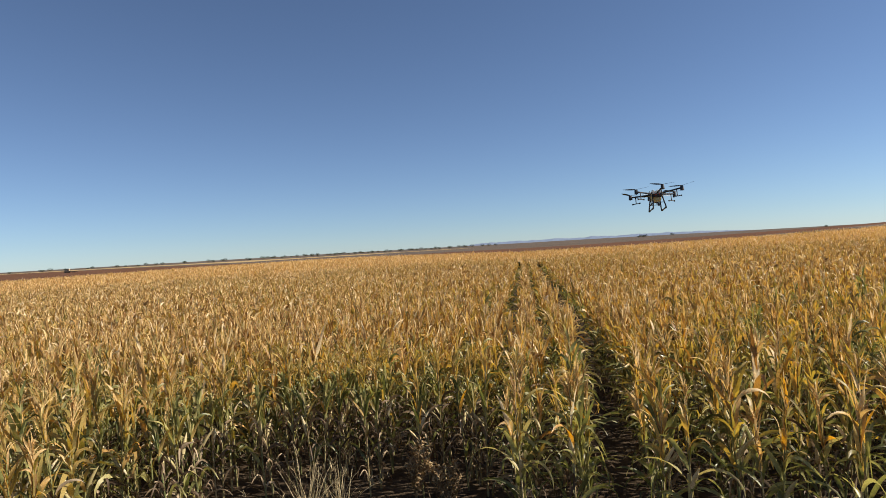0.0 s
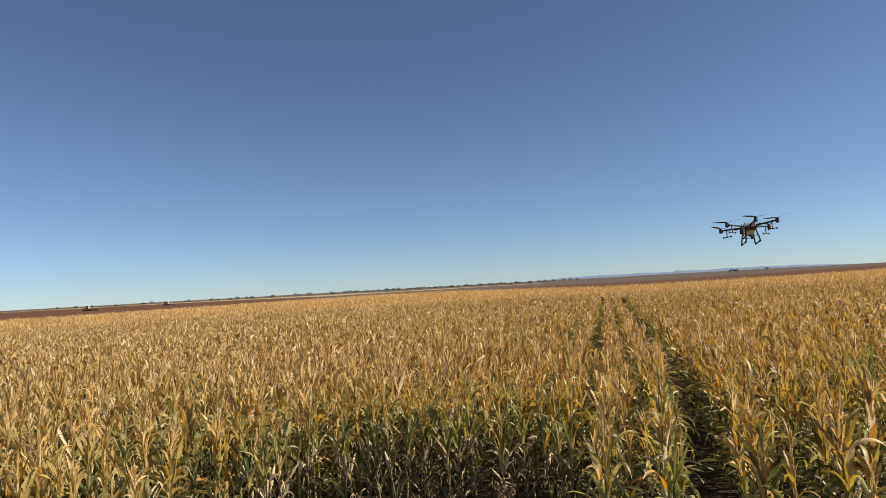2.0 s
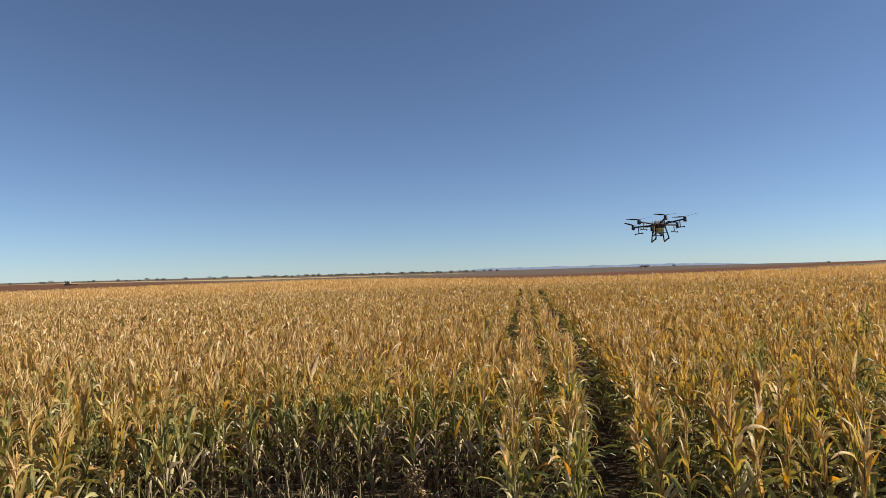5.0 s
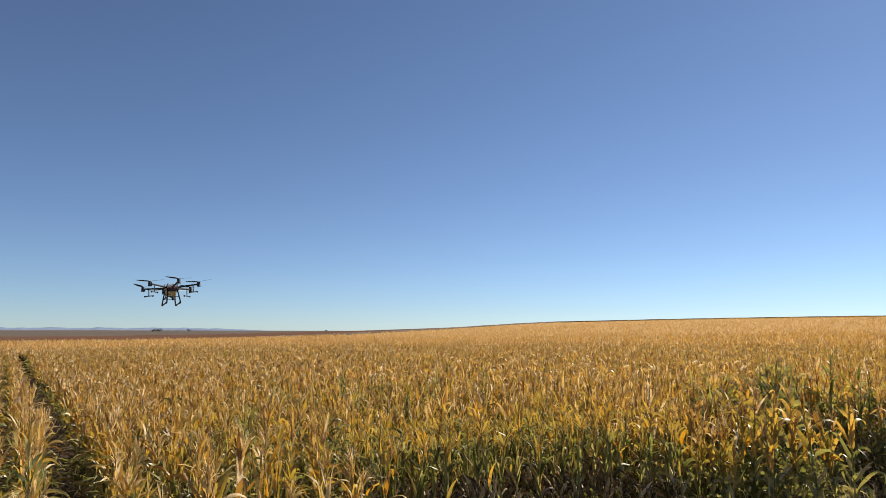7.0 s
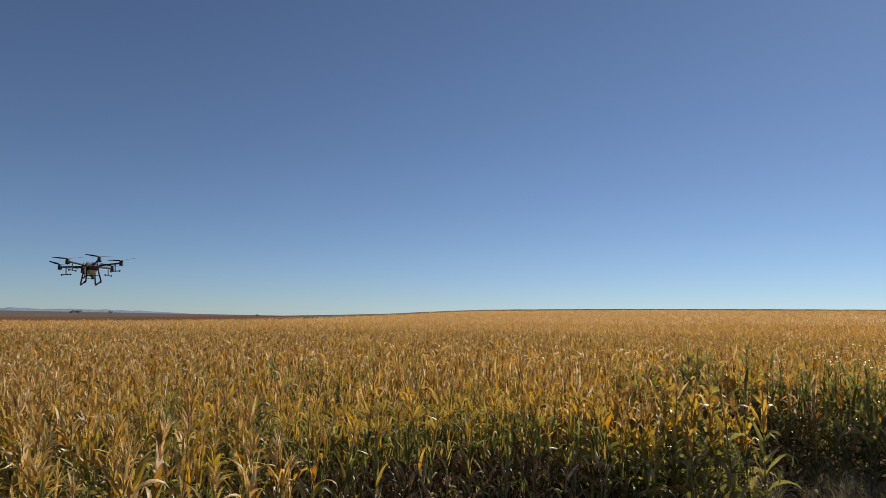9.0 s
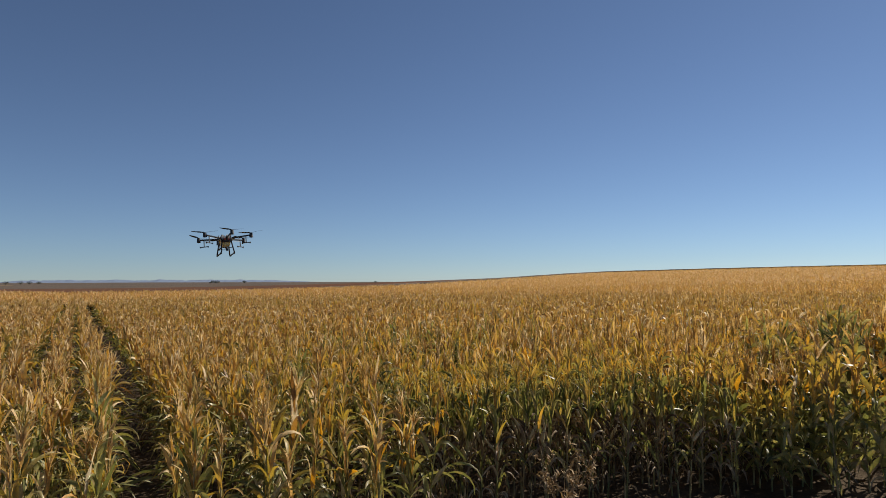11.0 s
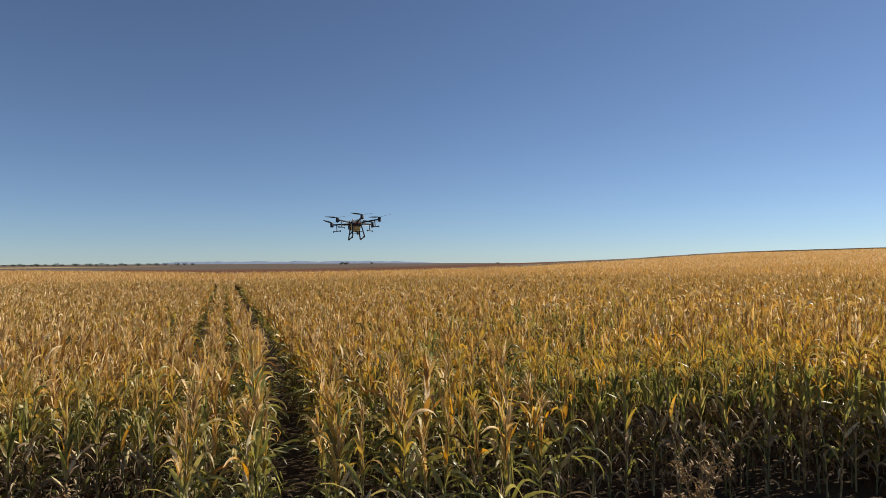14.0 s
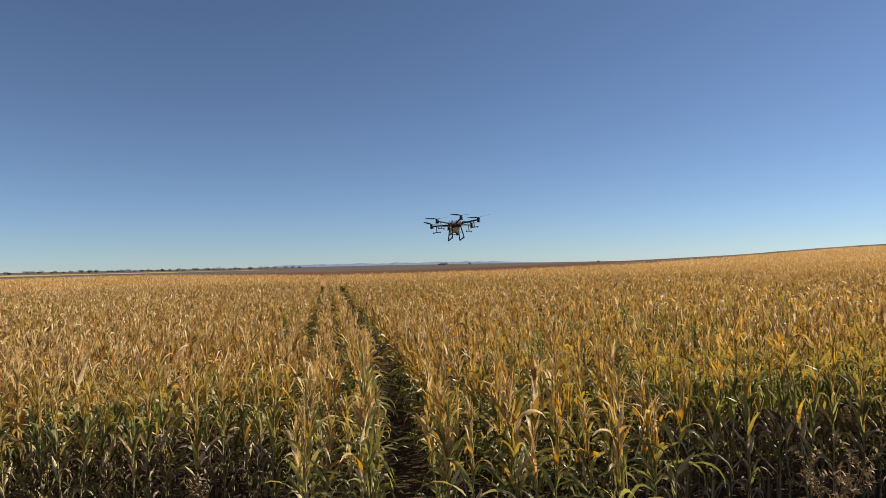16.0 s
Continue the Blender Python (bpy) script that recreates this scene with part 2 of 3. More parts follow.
sheet("stubble_field", "pale straw-coloured stubble strip at the field's end", "field", STUBBLE, 60, -24,
      lambda a: float(field_end(a)) * 0.9, lambda a: float(field_end(a)) * 1.25, 0.06, depth=4)

sheet("pasture", "pale dry grass strip on the far plain", "field", STUBBLE, 60, 4,
      lambda a: float(np.interp(a, [4, 14, 24, 34, 44, 60], [760, 620, 560, 820, 1010, 1100])), lambda a: float(np.interp(a, [4, 14, 24, 34, 44, 60], [800, 760, 800, 1060, 1180, 1200])), 0.14, depth=4)

# ---- maize ----
rng = np.random.RandomState(11)


def leaf(length, width, lean, droop, twist, turn, base, segs=6, folded=True, kink=None):
    """A maize leaf: a tapering, folded blade that rises from the stalk, arches over and hangs."""
    s = np.linspace(0, 1, segs + 1)
    bend = s ** 1.6 if kink is None else np.clip((s - kink) / 0.22, 0, 1) + 0.25 * (s - 0.5)
    ang = np.radians(lean + droop * bend)
    step = length / segs
    px = np.concatenate([[0], np.cumsum(np.sin((ang[1:] + ang[:-1]) / 2) * step)])
    pz = np.concatenate([[0], np.cumsum(np.cos((ang[1:] + ang[:-1]) / 2) * step)])
    w = width * np.clip(0.45 + 3.0 * s, 0, 1) * np.clip(1.02 - s, 0, 1) ** 0.55 / 2
    tw = np.radians(twist) * s
    nx, nz = -np.cos(ang), np.sin(ang)
    side = np.stack([np.sin(tw) * nx, np.cos(tw), np.sin(tw) * nz], 1)
    mid = np.stack([px, np.zeros(segs + 1), pz], 1)
    up = np.stack([np.cos(tw) * nx, -np.sin(tw), np.cos(tw) * nz], 1)
    wave = (np.sin(s * 11 + turn) * 0.34)[:, None] * w[:, None] * up
    a = mid + side * w[:, None] + up * (w * 0.35)[:, None] + wave
    b = mid - side * w[:, None] + up * (w * 0.35)[:, None] - wave
    n = segs + 1
    if folded:
        v = np.concatenate([a, mid, b])
        q = [(i, i + 1, n + i + 1, n + i) for i in range(segs)] + [(n + i, n + i + 1, 2 * n + i + 1, 2 * n + i) for i in range(segs)]
    else:
        v = np.concatenate([a, b])
        q = [(i, i + 1, n + i + 1, n + i) for i in range(segs)]
    c, d = math.cos(turn), math.sin(turn)
    v = np.stack([v[:, 0] * c - v[:, 1] * d, v[:, 0] * d + v[:, 1] * c, v[:, 2]], 1) + base
    return v, np.array(q)


def tube(points, radii, sides=5):
    """A tapering tube through points."""
    points = np.asarray(points, float)
    v, q = [], []
    for p, r in zip(points, radii):
        for k in range(sides):
            a = 2 * math.pi * k / sides
            v.append(p + np.array([r * math.cos(a), r * math.sin(a), 0]))
    for i in range(len(points) - 1):
        for k in range(sides):
            q.append((i * sides + k, i * sides + (k + 1) % sides, (i + 1) * sides + (k + 1) % sides, (i + 1) * sides + k))
    return np.array(v), np.array(q)


def maize(r, ripe, detail, leafy=False):
    """Pieces of one maize plant, (name, verts, quads, material). ripe 0 (green) to 1 (dead); detail 0 (all) to 2 (top only)."""
    tall = r.uniform(1.60, 1.84)
    sway = r.uniform(-0.09, 0.09, 2)

    def at(h):
        return np.array([*(sway * (h / tall) ** 2), h])
    out = []
    hs = np.linspace(0, tall, 5 if detail == 0 else 3)
    if detail < 2:
        out.append(("stalk", *tube([at(h) for h in hs], np.linspace(0.014, 0.005, len(hs)), 5 if detail == 0 else 3), STEM))
    count = (24, 20, 11)[detail]
    low = 0.10 if detail < 2 else 0.75
    turn = r.uniform(0, 6.28)
    for i in range(count):
        h = low + (tall - 0.05 - low) * (i / (count - 1)) + r.uniform(-0.03, 0.03)
        g = h / tall
        turn += math.pi + r.uniform(-1.0, 1.0)
        dry = ripe + (g - 0.69) * 1.4 + r.normal(0, 0.20)
        mat = GREEN if dry < 0.38 else YELLOW if dry < 0.70 else DRY
        if mat == GREEN and g > 0.62 and ripe > 0.3:
            mat = YELLOW
        bare = 0 < ripe < 0.3 and not leafy  # crowded plants lose their lowest leaves; extra dark brown on the rest imitates shade
        if g < 0.55 and bare and r.rand() < 0.12:
            continue
        # low leaves die brown; the bays get more, as shade put into the colour
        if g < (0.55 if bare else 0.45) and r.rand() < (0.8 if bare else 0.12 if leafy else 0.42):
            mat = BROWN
        if mat == BROWN:
            geo = (r.uniform(0.32, 0.55), r.uniform(0.025, 0.05), r.uniform(15, 50), r.uniform(80, 140), r.uniform(-200, 200))
        elif g > 0.78:
            curl = r.rand() < 0.45
            geo = (r.uniform(0.20, 0.38), r.uniform(0.028, 0.052), r.uniform(2, 20), r.uniform(60, 165) if curl else r.uniform(-15, 28), r.uniform(-240, 240))
        elif g > 0.55:
            geo = (r.uniform(0.32, 0.58), r.uniform(0.042, 0.072), r.uniform(5, 25), r.uniform(70, 160) if r.rand() < 0.5 else r.uniform(-5, 45), r.uniform(-190, 190))
        else:
            geo = (r.uniform(0.46, 0.80), r.uniform(0.036, 0.068), r.uniform(14, 44), r.uniform(70, 160), r.uniform(-220, 220))
        broken = r.uniform(0.25, 0.65) if r.rand() < (0.7 if mat in (DRY, BROWN) else 0.5) else None
        if broken and g > 0.6:
            broken += 0.22  # only the tip hangs
        segs = (8, 6, 4)[detail]
        broad = 1.45 if leafy and mat != BROWN else (1.0, 1.1, 1.5)[detail]
        geo = (geo[0], geo[1] * broad, *geo[2:])
        out.append(("leaf", *leaf(*geo, turn, at(h), segs, detail == 0, broken), mat))
    top, tv = at(tall), []
    for i in range((15, 10, 6)[detail]):
        lean = 0 if i == 0 else r.uniform(8, 50)
        tv.append((*leaf(r.uniform(0.13, 0.29), (0.010, 0.013, 0.021)[detail], lean, r.uniform(-5, 80), 60, r.uniform(0, 6.28),
                         top - np.array([0, 0, 0.0 if i == 0 else r.uniform(0, 0.10)]), 3 if detail == 0 else 2, False), PLUME))
    v, q, _ = joined(*tv)
    out.append(("tassel", v, q, PLUME if ripe > 0.25 else YELLOW))
    if detail < 2 and r.rand() < 0.85:
        h, a = r.uniform(0.72, 1.0), r.uniform(0, 6.28)
        d = np.array([math.cos(a), math.sin(a), 0])
        tip = r.uniform(0.10, 0.2)
        v, q = tube([at(h) + d * 0.015, at(h + 0.05) + d * 0.04, at(h + 0.14) + d * (0.04 + tip * 0.4), at(h + 0.24) + d * (0.04 + tip)], [0.012, 0.028, 0.026, 0.006], 6 if detail == 0 else 4)
        out.append(("ear", v, q, EAR))
    return out


def scatter(name, label, spots, prototypes, mats, kind="stuff", category="maize"):
    """Joins transformed copies of prototypes into one object. spots: x, y, z, turn, scale, prototype."""
    vs, qs, ms, n = [], [], [], 0
    spots = np.asarray(spots, float)
    which = spots[:, 5].astype(int)
    for p, (v, q, m) in enumerate(prototypes):
        s = spots[which == p]
        if not len(s):
            continue
        c, d = np.cos(s[:, 3])[:, None], np.sin(s[:, 3])[:, None]
        k = s[:, 4][:, None]
        w = np.stack([(v[:, 0] * c - v[:, 1] * d) * k + s[:, :1], (v[:, 0] * d + v[:, 1] * c) * k + s[:, 1:2], v[:, 2] * k + s[:, 2:3]], 2)
        vs.append(w.reshape(-1, 3))
        qs.append((q[None] + (np.arange(len(s)) * len(v))[:, None, None] + n).reshape(-1, 4))
        ms.append(np.tile(m, len(s)))
        n += w.shape[0] * w.shape[1]
    return tagged(new(name, quad_mesh(name, np.concatenate(vs), np.concatenate(qs), mats, np.concatenate(ms), True)), label, category, kind=kind)


RIPE = (-0.14, 0.16, 0.33, 0.45, 0.50, 0.55, 0.60, 0.66, 0.75, 0.95, 0.05, 0.32, 0.44)
SPAN, LEAFY = 10, (10, 11, 12)  # the first ten run from green to dead; the last three keep all their green leaves


def ripeness(x, y):
    """Which prototype suits a place: patches of greener and of drier plants."""
    v = 0.5 + 0.5 * noise.noise(Vector((x * 0.13, y * 0.10, 2.0))) + 0.35 * noise.noise(Vector((x * 0.9, y * 0.9, 7.0)))
    return v


near_spots, mid_spots, far_spots = [], [], []
for row in range(-150, 330):
    side = row + 0.5
    x0 = GAP + side * ROW + (0.22 if row >= 0 else (-0.16, -0.10)[-1 - row] if row > -3 else -0.20)  # wider where the wheels ran
    start = float(field_start(x0))
    y = start + rng.uniform(0, 0.2)
    while y < 62:
        ends = {-3: -0.1, -2: -0.2, -1: -0.2, 0: -0.38, 1: -0.28, 2: -0.14}.get(row, 0.0)  # the track narrows at the field's edge
        x = x0 + ends * min(1.0, max(0.0, (11 - y) / 3.5)) + rng.normal(0, 0.07 if row == 0 else 0.085 if -4 < row < 0 else 0.08)
        r = math.hypot(x, y)
        az = math.degrees(math.atan2(-x, y))
        if r > 62:
            break
        if -100 < az < 72 and r < float(field_end(az)):
            k = ripeness(x, y) + rng.normal(0, 0.16)
            edge = y - start  # the outermost plants in the bays stayed greener; their dark brown feet also imitate shade
            if edge < 2.3 and (3.9 < x < 8.8 or x > 12.1) or edge < 1.6 and -4.5 < x < -0.7:
                k = max(0.1, 0.18 * k)
            elif edge < 3.0 and x < -4.5:
                k *= 0.72
            if 14.9 < x < 18.0 and y < 9:
                k = 0.14 * k
            elif edge < 1.2 and -0.9 < x < 3.9:
                k = 0.1 + 0.9 * k
            proto = int(np.clip(k * SPAN, 0, SPAN - 1))
            if edge < 1.8 and 8.8 < x < 12.1:  # the corner block is leafy down to the ground
                proto = LEAFY[1 + (rng.rand() < 0.6)]
            elif edge < 2.3 and 12.1 < x < 14.9:
                proto = LEAFY[int(rng.rand() < 0.4)]
            elif 14.9 < x < 17.0 and y < 9:  # green down to the ground along the clearing
                proto = 0 if rng.rand() < 0.7 else LEAFY[0]
            # the crop stands higher towards the cleared corner
            tall = 1.0 + (float(np.interp(x, [1, 5, 9, 12], [1.0, 1.03, 1.08, 1.11])) - 1.0) * min(1.0, max(0.0, (60 - r) / 30))
            if 14.9 < x < 17.0 and y < 9:
                tall *= 1.12
            spot = (x, y, float(land(x, y)), rng.uniform(0, 6.28), tall * rng.normal(1.0, 0.062), proto)
            (near_spots if r < 17 else mid_spots).append(spot)
        bay = y - start < 2.0 and 3.9 < x < 8.8 or 12.1 < x < 18 and y < 9
        front = y - start < 1.3 and -0.9 < x < 3.9
        y += rng.uniform(0.14, 0.26) * (0.8 if bay else 1.15 if front else 1.0 if r < 20 else 1.15 if r < 40 else 1.4)

# the plants along the field's front edge stand singly, leaf by leaf
near_spots.sort(key=lambda s: s[1] - float(field_start(s[0])) + 0.06 * math.hypot(s[0], s[1]))
SINGLE = 262
kinds = []
for i, ripe in enumerate(RIPE):
    plant = thing("maize_plant", "ripening maize plant with drying tan top and green middle leaves" if 0.3 < ripe < 0.7 else
                  "still green maize plant with broad arching leaves" if ripe <= 0.3 else "dead dry maize plant with curled tan leaves",
                  "maize plant", group="maize plants along the field's edge")
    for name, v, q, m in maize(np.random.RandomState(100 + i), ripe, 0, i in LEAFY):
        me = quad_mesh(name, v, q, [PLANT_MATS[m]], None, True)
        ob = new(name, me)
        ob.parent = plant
    kinds.append(plant)
used = set()
for x, y, z, turn, size, proto in near_spots[:SINGLE]:
    m = pose(x, y, z, rng.uniform(-4, 4), rng.uniform(-4, 4), math.degrees(turn)) @ Matrix.Scale(size, 4)
    if proto not in used:
        used.add(proto)
        kinds[proto].matrix_basis = m
    else:
        copy_thing(kinds[proto], m)
for i, plant in enumerate(kinds):
    if i not in used:
        plant.matrix_basis = pose(-6.0 - i, 7.5, 0, 0, 0, 40 * i)

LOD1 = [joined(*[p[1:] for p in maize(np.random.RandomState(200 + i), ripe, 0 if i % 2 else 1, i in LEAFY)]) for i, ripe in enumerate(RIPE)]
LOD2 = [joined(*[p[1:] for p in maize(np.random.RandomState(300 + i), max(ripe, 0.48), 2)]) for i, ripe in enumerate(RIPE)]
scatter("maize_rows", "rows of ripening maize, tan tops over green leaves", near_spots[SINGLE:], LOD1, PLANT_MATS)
scatter("maize_field", "wide field of ripe tan maize", mid_spots, LOD2, PLANT_MATS)


def clump(r, blades, spread, width):
    """A few plant tops together, for the far field."""
    ps = []
    for i in range(blades):
        mat = DRY if r.rand() < 0.62 else YELLOW if r.rand() < 0.25 else PLUME
        ps.append((*leaf(r.uniform(0.32, 0.6), width, r.uniform(5, 32), r.uniform(5, 60), r.uniform(-90, 90), r.uniform(0, 6.28),
                         np.array([*r.uniform(-spread, spread, 2), r.uniform(1.05, 1.5)]), 2, False), mat))
    return joined(*ps)


LOD3 = [clump(np.random.RandomState(400 + i), 8, 0.22, 0.062) for i in range(8)]
LOD4 = [clump(np.random.RandomState(500 + i), 5, 0.5, 0.09) for i in range(8)]
spots3, spots4 = [], []
for _ in range(30000):
    az, r = rng.uniform(-96, 70), math.sqrt(rng.uniform(60 ** 2, 110 ** 2))
    x, y = -r * math.sin(radians(az)), r * math.cos(radians(az))
    x = GAP + (round((x - GAP) / ROW - 0.5) + 0.5) * ROW + rng.normal(0, 0.06)
    if (r > 78 or min(abs(x - GAP), abs(x - GAP_LEFT)) > 0.3) and r < float(field_end(az)):
        spots3.append((x, y, float(land(x, y)), rng.uniform(0, 6.28), rng.normal(1, 0.06), rng.randint(8)))
for _ in range(90000):
    az, r = rng.uniform(-96, 70), 105 + 225 * rng.rand() ** 1.2
    x, y = -r * math.sin(radians(az)), r * math.cos(radians(az))
    if r < float(field_end(az)):
        spots4.append((x, y, float(land(x, y)), rng.uniform(0, 6.28), rng.normal(0.9 if az < -25 else 1, 0.05), rng.randint(8)))
scatter("maize_field", "distant part of the ripe tan maize field", spots3, LOD3, PLANT_MATS)
scatter("maize_field", "far part of the ripe tan maize field on the rise", spots4, LOD4, PLANT_MATS)


def canopy_strip(left, right, steps):
    """Dense crop tops past 60 m, between two edges that give the azimuth by distance."""
    v, depth = [], 24
    for i in range(steps):
        for k in np.linspace(0, 1, depth):
            u, r = i / (steps - 1), 60.0
            for _ in range(3):
                az = left(r) + (right(r) - left(r)) * u
                r = 60.0 * (max(61.0, float(field_end(az))) / 60.0) ** k
            x, y = -r * math.sin(radians(az)), r * math.cos(radians(az))
            v.append((x, y, float(land(x, y)) + 1.22))
    q = [(i * depth + j, (i + 1) * depth + j, (i + 1) * depth + j + 1, i * depth + j + 1) for i in range(steps - 1) for j in range(depth - 1)]
    return tagged(new("maize_canopy", quad_mesh("maize_canopy", v, q, [CANOPY], None, True)), "dense tan crop canopy of the far maize field", "maize", kind="stuff")


def along(x, side):
    """The edge of a wheel track, which closes towards the field's end."""
    return lambda r: -math.degrees(math.asin((x + side * min(1.0, max(0.0, (80 - r) / 16))) / r))


canopy_strip(lambda r: 70.0, along(GAP_LEFT, -0.25), 60)
canopy_strip(along(GAP_LEFT, 0.25), along(GAP, -0.4), 4)
canopy_strip(along(GAP, 0.5), lambda r: -96.0, 80)

# dark land past the crest of the rise, a bank with its own thickness
bv = []
for az in np.linspace(-19, -80, 90):
    end = float(field_end(az))
    dx, dy = -math.sin(radians(az)), math.cos(radians(az))
    rise = max((float(land(dx * r, dy * r)) + 1.66 - EYE) / r for r in np.linspace(60, end, 40))
    r = end * 1.05
    top = EYE + (rise + 0.0007 + 0.0001 * math.sin(az * 7.0)) * r
    for out, z in ((0, top - 3.0), (1.0, top - 0.15), (4.0, top), (14.0, top - 0.3), (18.0, top - 4.0)):
        bv.append((dx * (r + out), dy * (r + out), z))
bq = [(i * 5 + j, i * 5 + j + 1, i * 5 + j + 6, i * 5 + j + 5) for i in range(89) for j in range(4)]
tagged(new("ridge", quad_mesh("ridge", bv, bq, [GRASSLAND], None, True)), "dark bare ridge of land past the maize", "land", kind="structure")

# ---- weeds and straw at the field's edge ----


def dry_weed(x, y, height, spread, seed, label, mat=WEED, leaves=True):
    """A dead branching weed: stem, side twigs and small shrivelled leaves."""
    r = np.random.RandomState(seed)
    plant = thing("dry_weed", label, "weed", pose(x, y, float(land(x, y)), 0, 0, r.uniform(0, 360)))
    for k in range(7):
        a = r.uniform(0, 6.28)
        d = np.array([math.cos(a), math.sin(a), 0]) * spread * r.uniform(0.3, 1.0)
        h = height * r.uniform(0.7, 1.0)
        line = [np.array([0, 0, 0.0]) + d * s ** 1.5 + np.array([0, 0, h * s]) for s in np.linspace(0, 1, 6)]
        pieces = [(*tube(line, np.linspace(0.008, 0.002, 6), 4), 0)]
        for i in range(9):
            s = r.uniform(0.25, 1.0)
            p = d * s ** 1.5 + np.array([0, 0, h * s])
            b = r.uniform(0, 6.28)
            e = np.array([math.cos(b), math.sin(b), r.uniform(0.3, 1.4)]) * spread * r.uniform(0.25, 0.5)
            pieces.append((*tube([p, p + e * 0.5 + np.array([0, 0, 0.02]), p + e], [0.004, 0.003, 0.0015], 3), 0))
            for _ in range(17 if leaves else 2):
                u = r.uniform(0.2, 1.0)
                pieces.append((*leaf(r.uniform(0.04, 0.09), r.uniform(0.016, 0.035), r.uniform(10, 120), r.uniform(0, 80), 60, r.uniform(0, 6.28), p + e * u, 2, False), 0))
        v, q, _ = joined(*pieces)
        ob = new("branch", quad_mesh("branch", v, q, [mat]))
        ob.parent = plant
    return plant


dry_weed(5.0, 5.85, 1.35, 0.42, 1, "dead brown branching weed with shrivelled leaves")
dry_weed(4.6, 5.7, 0.9, 0.25, 2, "small dead brown weed beside the maize")
dry_weed(-1.65, 8.0, 0.85, 0.30, 3, "dead reddish-brown weed in front of the maize")
dry_weed(-1.2, 7.8, 0.65, 0.25, 4, "small dead reddish-brown weed in front of the maize")


def grass_tuft(x, y, size, count, seed, label, mat=STRAW):
    """A tuft of dry grass with seed heads."""
    r = np.random.RandomState(seed)
    tuft = thing("grass_tuft", label, "grass", pose(x, y, float(land(x, y))))
    blades, heads = [], []
    for i in range(count):
        lean, turn, n = r.uniform(5, 45), r.uniform(0, 6.28), size * r.uniform(0.5, 1.0)
        blades.append((*leaf(n, r.uniform(0.006, 0.012), lean, r.uniform(0, 60), 40, turn, np.array([*r.uniform(-0.08, 0.08, 2), 0]), 5, False), 0))
        if i % 3 == 0:
            tip = blades[-1][0][5]
            for _ in range(5):
                heads.append((*leaf(r.uniform(0.07, 0.15), 0.008, r.uniform(10, 60), 30, 0, r.uniform(0, 6.28), tip, 2, False), 0))
    for name, ps in (("foliage", blades), ("seed_plume", heads)):
        v, q, _ = joined(*ps)
        bunch = new(name, quad_mesh(name, v, q, [mat]))
        bunch.parent = tuft
        tagged(bunch, kind="stuff")
    return tuft


grass_tuft(-2.95, 7.6, 1.0, 46, 5, "tall tuft of pale dry grass with seed heads")
grass_tuft(-2.55, 7.7, 0.8, 30, 6, "tuft of pale dry grass with seed heads")
corner_r = np.random.RandomState(77)
for k in range(58):
    gx0, gy0 = corner_r.uniform(12.1, 15.1), corner_r.uniform(2.6, 7.2)
    grass_tuft(gx0, gy0, corner_r.uniform(0.45, 0.78), 46, 20 + k, "bushy tuft of greyish dry grass on the cleared corner", DRY_GRASS)

straw_r = np.random.RandomState(8)
straws = [joined(*[(*leaf(straw_r.uniform(0.15, 0.5), straw_r.uniform(0.008, 0.03), straw_r.uniform(55, 95), straw_r.uniform(-10, 40), 90, straw_r.uniform(0, 6.28),
                          np.array([*straw_r.uniform(-0.25, 0.25, 2), straw_r.uniform(0.01, 0.10)]), 2, False), 0) for _ in range(14)]) for _ in range(6)]
litter = []
for _ in range(2600):
    x, y = straw_r.uniform(-14, 17), straw_r.uniform(-4, 9.5)
    dense = 12.2 < x < 15.2 and 0 < y < 8
    if y < float(field_start(x)) - 0.6 and not (dense and straw_r.rand() < 0.5):
        litter.append((x, y, float(land(x, y)), straw_r.uniform(0, 6.28), straw_r.uniform(0.7, 1.2), straw_r.randint(6)))
scatter("straw_litter", "loose pale straw and dead leaves on the soil", litter, straws, [STRAW], category="straw")

# ---- the spray drone over the field ----


def rod(a, b, radius, sides=10, end=None):
    """A bmesh rod from a to b."""
    bm = bmesh.new()
    a, b = Vector(a), Vector(b)
    d = b - a
    m = Matrix.Translation((a + b) / 2) @ d.to_track_quat("Z", "Y").to_matrix().to_4x4()
    bmesh.ops.create_cone(bm, cap_ends=True, segments=sides, radius1=radius, radius2=radius if end is None else end, depth=d.length, matrix=m)
    return bm


def block(size, place, bevel=0.02, taper=1.0):
    """A bmesh box with rounded edges, its foot narrower by taper."""
    bm = bmesh.new()
    bmesh.ops.create_cube(bm, size=1.0)
    for v in bm.verts:
        k = taper if v.co.z < 0 else 1.0
        v.co = Vector((v.co.x * size[0] * k, v.co.y * size[1] * k, v.co.z * size[2]))
    bmesh.ops.bevel(bm, geom=bm.edges[:], offset=bevel, segments=2, affect="EDGES")
    bmesh.ops.translate(bm, verts=bm.verts, vec=place)
    return bm


def path_rod(points, radius, sides=8):
    """One bmesh pipe through several points, with ball joints at the bends."""
    bm = bmesh.new()
    for a, b in zip(points, points[1:]):
        piece = rod(a, b, radius, sides)
        me = bpy.data.meshes.new("piece")
        piece.to_mesh(me)
        piece.free()
        bm.from_mesh(me)
        bpy.data.meshes.remove(me)
    for p in points[1:-1]:
        bmesh.ops.create_icosphere(bm, subdivisions=1, radius=radius * 1.05, matrix=Matrix.Translation(p))
    return bm


